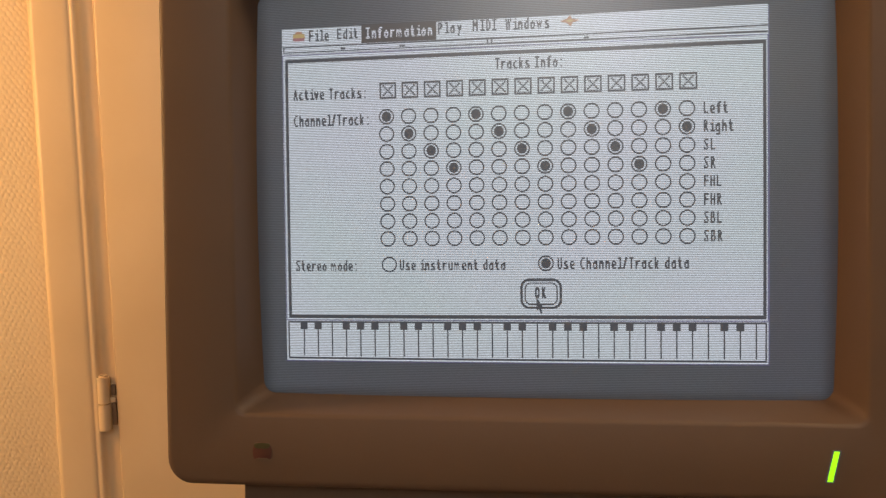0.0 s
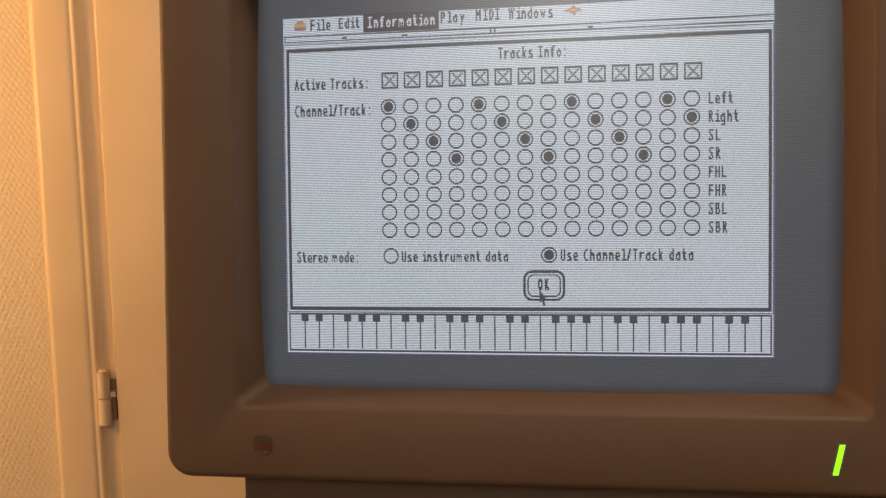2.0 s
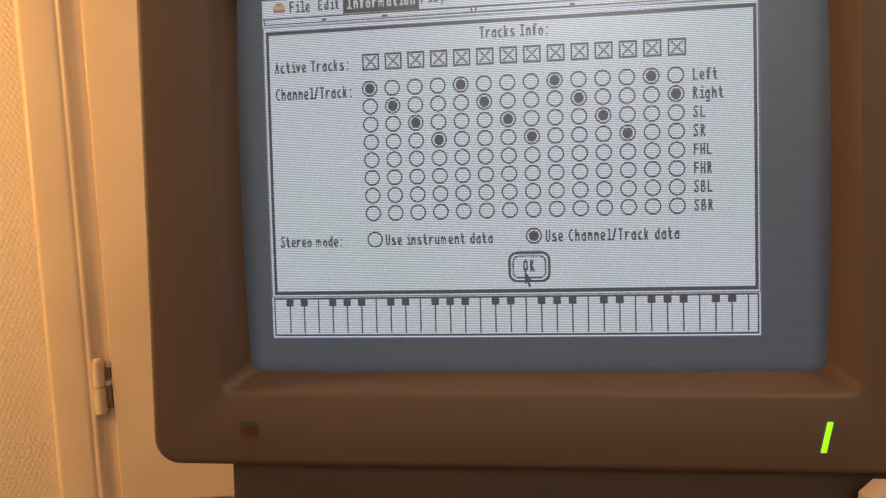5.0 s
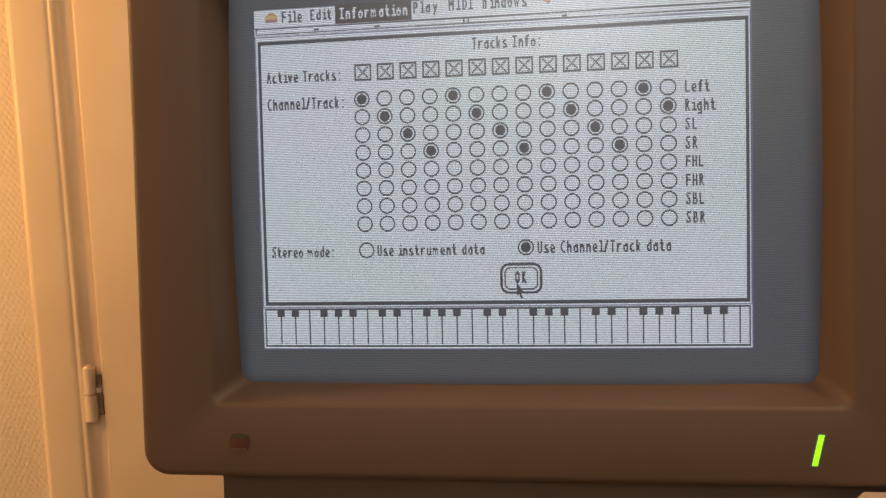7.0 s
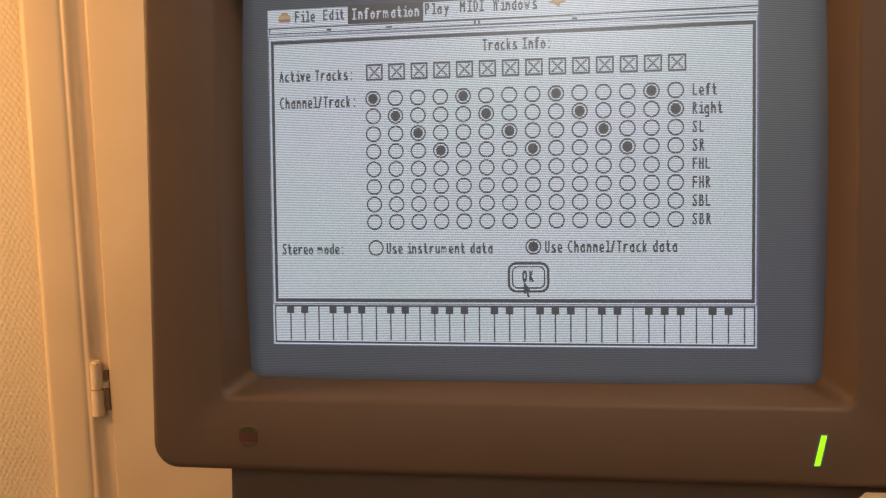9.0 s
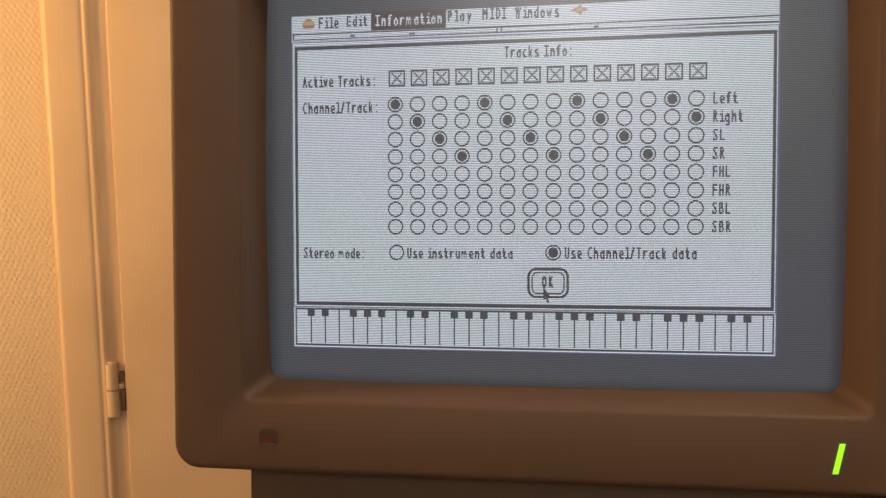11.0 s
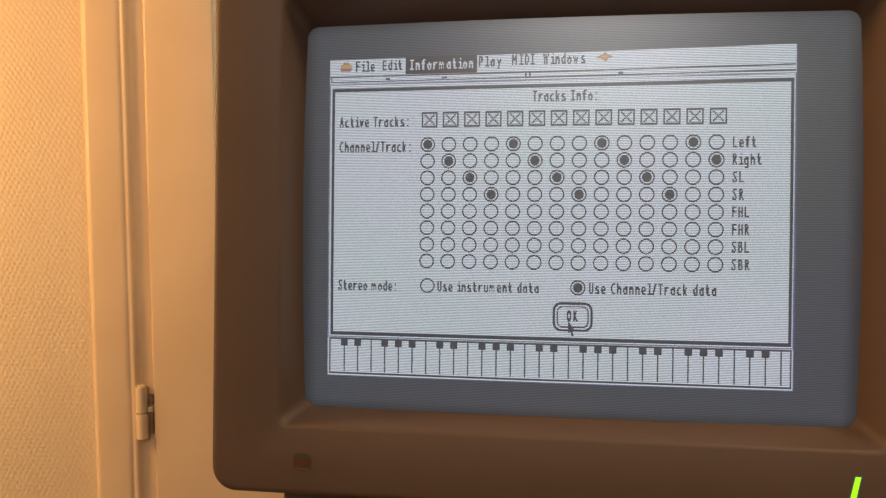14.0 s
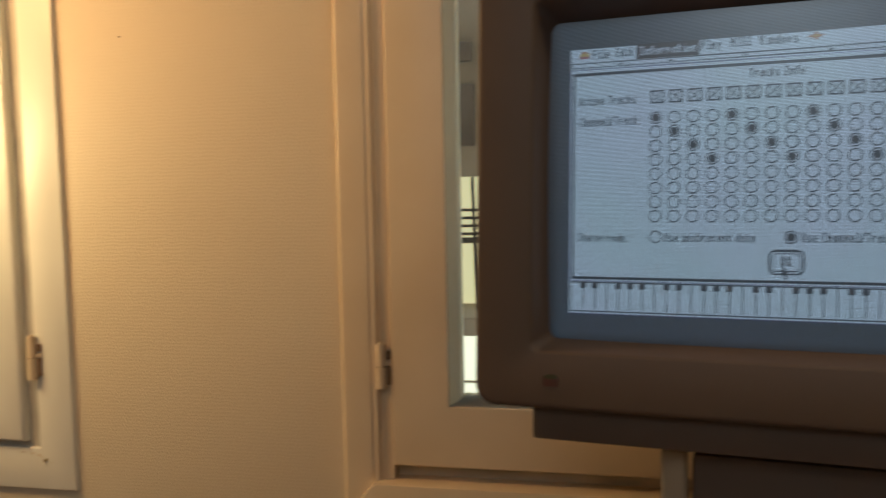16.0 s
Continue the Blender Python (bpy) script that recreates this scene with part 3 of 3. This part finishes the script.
def round_frame(x0, x1, z0, z1, r, w):
    a, b = outline(x0, x1, z0, z1, r, n=5, side=3), outline(x0 + w, x1 - w, z0 + w, z1 - w, max(0.4, r - w), n=5, side=3)
    return [[a[i], a[(i + 1) % len(a)], b[(i + 1) % len(a)], b[i]] for i in range(len(a))]


part("ok_button", flat(round_frame(0.6, 17.5, 21.3, 33.8, 3.6, 1.0) + round_frame(2.3, 15.8, 22.9, 32.2, 2.6, 0.55), 3), SCREEN_INK, tube, "rounded double button outline")
part("pointer", flat([[(7.1, 26.2), (10.2, 21.6), (8.9, 21.7), (9.6, 19.6), (8.7, 19.4), (8.2, 21.3), (7.2, 20.6)]], 5), SCREEN_INK, tube, "small dark arrow pointer")


def cap_height():
    cu = bpy.data.curves.new("cap", "FONT")
    cu.body = "H"
    ob = new("cap", cu)
    bpy.context.view_layer.update()
    h = ob.dimensions.y
    bpy.data.objects.remove(ob)
    bpy.data.curves.remove(cu)
    return h


CAP = cap_height()


@functools.lru_cache(None)
def glyph(char, wide, thin=0.0):
    """One letter of the built-in font in coarse dots: ten rows, from three below the line upwards."""
    cu = bpy.data.curves.new("letter", "FONT")
    cu.body, cu.resolution_u, cu.offset = char, 2, thin
    ob = new("letter", cu)
    bpy.context.view_layer.update()
    me = bpy.data.meshes.new_from_object(ob.evaluated_get(bpy.context.evaluated_depsgraph_get()))
    bpy.data.objects.remove(ob)
    bpy.data.curves.remove(cu)
    me.calc_loop_triangles()
    co = np.array([v.co[:2] for v in me.vertices])
    tri = co[np.array([list(f.vertices) for f in me.loop_triangles])]
    bpy.data.meshes.remove(me)
    lo, hi, count, tall = co[:, 0].min(), co[:, 0].max(), 5, 10
    gx = lo + (np.arange(wide * count) + 0.5) / (wide * count) * (hi - lo)
    gz = (np.arange(tall * count) + 0.5 - 2 * count) / count * CAP / 7
    inside = np.zeros((len(gz), len(gx)), bool)
    qx, qz = np.meshgrid(gx, gz)
    for p in tri:
        side = [(p[(i + 1) % 3, 0] - p[i, 0]) * (qz - p[i, 1]) - (p[(i + 1) % 3, 1] - p[i, 1]) * (qx - p[i, 0]) for i in range(3)]
        inside |= np.all([e >= 0 for e in side], axis=0) | np.all([e <= 0 for e in side], axis=0)
    return inside.reshape(tall, count, wide, count).mean(axis=(1, 3)) > 0.40


def words(text, x0, x1, z, mat=None, cap=4.6):
    """A line of screen writing from x0 to x1 in cells as wide as the letters ask, its capitals centred at height z.
    Its dots are 0.3 mm wide and a line high, and every stroke is two dots wide."""
    share = [0.62 if c in " :" else 0.75 if c in "il" else 1.3 if c in "mwMW" else 1.0 for c in text]
    unit = (x1 - x0 + 0.5) / sum(share)
    dx, dz, base = 0.305, cap / 7, z - cap / 2
    quads = []
    for i, char in enumerate(text):
        if char == " ":
            continue
        slim, broad = char in ":iIl", char in "MWmw"
        dots = np.zeros((10, 8), bool)
        got = glyph("o" if char == "a" else char, 1 if slim else 6 if char == "M" else 7 if broad else 5, 0.014 if char in "Wmw" else 0.0)
        at = 2 if slim else 0
        dots[:, at:at + got.shape[1]] |= got
        if char not in "Wmw":
            dots[:, 1:] |= dots[:, :-1].copy()
        if char in "Iil":
            dots[2, 0:6] = True
            dots[8, 2:4] = True
            dots[8 if char != "i" else 6, 0:6 if char == "I" else 3] = True
        if char == "g":
            dots[:] = False
            ring_dots = glyph("o", 5)
            dots[:, 0:5] |= ring_dots
            dots[:, 1:6] |= ring_dots
            dots[0:7, 4:6] = True
            dots[0, 1:5] = True
        if char == "a":
            dots[2:7, 4:6] = True
        if char == "t":
            dots[7:9, 1:3] = True
            dots[6, 0:5] = True
        if char == "W":
            dots[2] = dots[3]
            dots[7:9, 1:] |= dots[7:9, :-1].copy()
        if char == "e":
            dots[5, 2:4] = False
            dots[6, 1:5] = True
        for r, c in zip(*np.nonzero(dots)):
            if c and dots[r, c - 1]:
                continue
            e = c
            while e < 8 and dots[r, e]:
                e += 1
            start = x0 + unit * sum(share[:i])
            a, b, k = start + c * dx, start + e * dx, base + (r - 2) * dz
            quads.append([(a, k), (b, k), (b, k + dz), (a, k + dz)])
    me = finish(flat(quads, 4), mat or SCREEN_INK)
    out = new("writing", me)
    out.parent = tube
    return tagged(out, "screen writing: " + text.strip(":").lower())


words("File", -87.2, -78.2, 136.3)
words("Edit", -75.0, -65.8, 136.5)
words("Information", -62.7, -34.4, 136.4, SCREEN_WHITE)
words("Play", -32.2, -21.9, 136.9)
words("MIDI", -17.9, -8.0, 137.1)
words("Windows", -4.5, 13.4, 137.0)
words("Tracks Info:", -8.8, 18.0, 121.6)
words("Active Tracks:", -94.3, -63.2, 111.6)
words("Channel/Track:", -94.3, -62.1, 100.6)
for r, (text, x1) in enumerate((("Left", 83.2), ("Right", 85.4), ("SL", 78.5), ("SR", 78.6), ("FHL", 80.6), ("FHR", 80.8), ("SBL", 80.8), ("SBR", 81.2))):
    words(text, 73.7, x1, 101.5 - 7.26 * r)
words("Stereo mode:", -94.3, -68.2, 39.5)
words("Use instrument data", -49.4, -5.3, 39.6)
words("Use Channel/Track data", 15.8, 68.0, 39.9)
words("OK", 6.6, 11.6, 28.0)
# Two small coloured marks in the menu bar, as plain shapes.
MARKS = [phosphor("warm mark", c, 1.0, 0.0) for c in ((0.30, 0.16, 0.10), (0.36, 0.27, 0.12), (0.26, 0.12, 0.14))]
part("menu_mark", flat([[(-94.0, 134.2), (-89.4, 134.2), (-89.0, 135.6), (-94.4, 135.6)]], 3), MARKS[2], tube, "small coloured menu mark")
part("menu_mark", flat([[(-94.4, 135.6), (-89.0, 135.6), (-89.3, 137.2), (-94.1, 137.2)]], 3), MARKS[1], tube)
part("menu_mark", flat([[(-93.4, 137.2), (-90.0, 137.2), (-90.6, 138.3), (-92.8, 138.3)]], 3), MARKS[0], tube)
part("menu_icon", flat([[(17.4, 137.2), (20.2, 138.0), (21.6, 139.4), (22.4, 138.0), (25.4, 137.3), (22.6, 136.4), (21.8, 134.9), (20.4, 136.2)]], 3), MARKS[0], tube, "small orange menu icon")
part("menu_icon", flat([[(19.6, 137.2), (21.6, 137.8), (23.2, 137.3), (21.4, 136.6)]], 4), MARKS[1], tube)

# ---- under the monitor ----
stand = thing("monitor_stand", pose(0, 0, 0.75), "dark pedestal stand with a pale side bracket", "stand")
part("foot_plate", box(-0.11, 0.15, 0.0, 0.2, 0.0, 0.016, 0.003), PLASTIC_DARK, stand)
part("column", box(-0.036, 0.09, 0.012, 0.16, 0.016, 0.254, 0.004), PLASTIC_DARK, stand, "dark square column")
part("bracket", box(-0.0525, -0.0385, 0.012, 0.022, 0.016, 0.2555, 0.004, 3), BRACKET, stand, "pale upright bracket")
plug = thing("cable_plug", BASE, "pale beige ribbed cable plug beside the monitor base", "plug")
part("body", prism([(0.1265, -0.078), (0.150, -0.078), (0.152, -0.054), (0.146, -0.0512), (0.1335, -0.0512), (0.1285, -0.056)], -0.030, -0.018, 0.003), PALE_PLASTIC, plug)
for i in range(3):
    part("rib", box(0.1375 + 0.005 * i, 0.1395 + 0.005 * i, -0.0308, -0.029, -0.076, -0.056, 0.0008), PALE_PLASTIC, plug)
part("cable", cylinder(0.003, (0.139, -0.024, -0.0775), (0.139, -0.024, -0.3305), 12), PALE_PLASTIC, plug, "pale round cable")
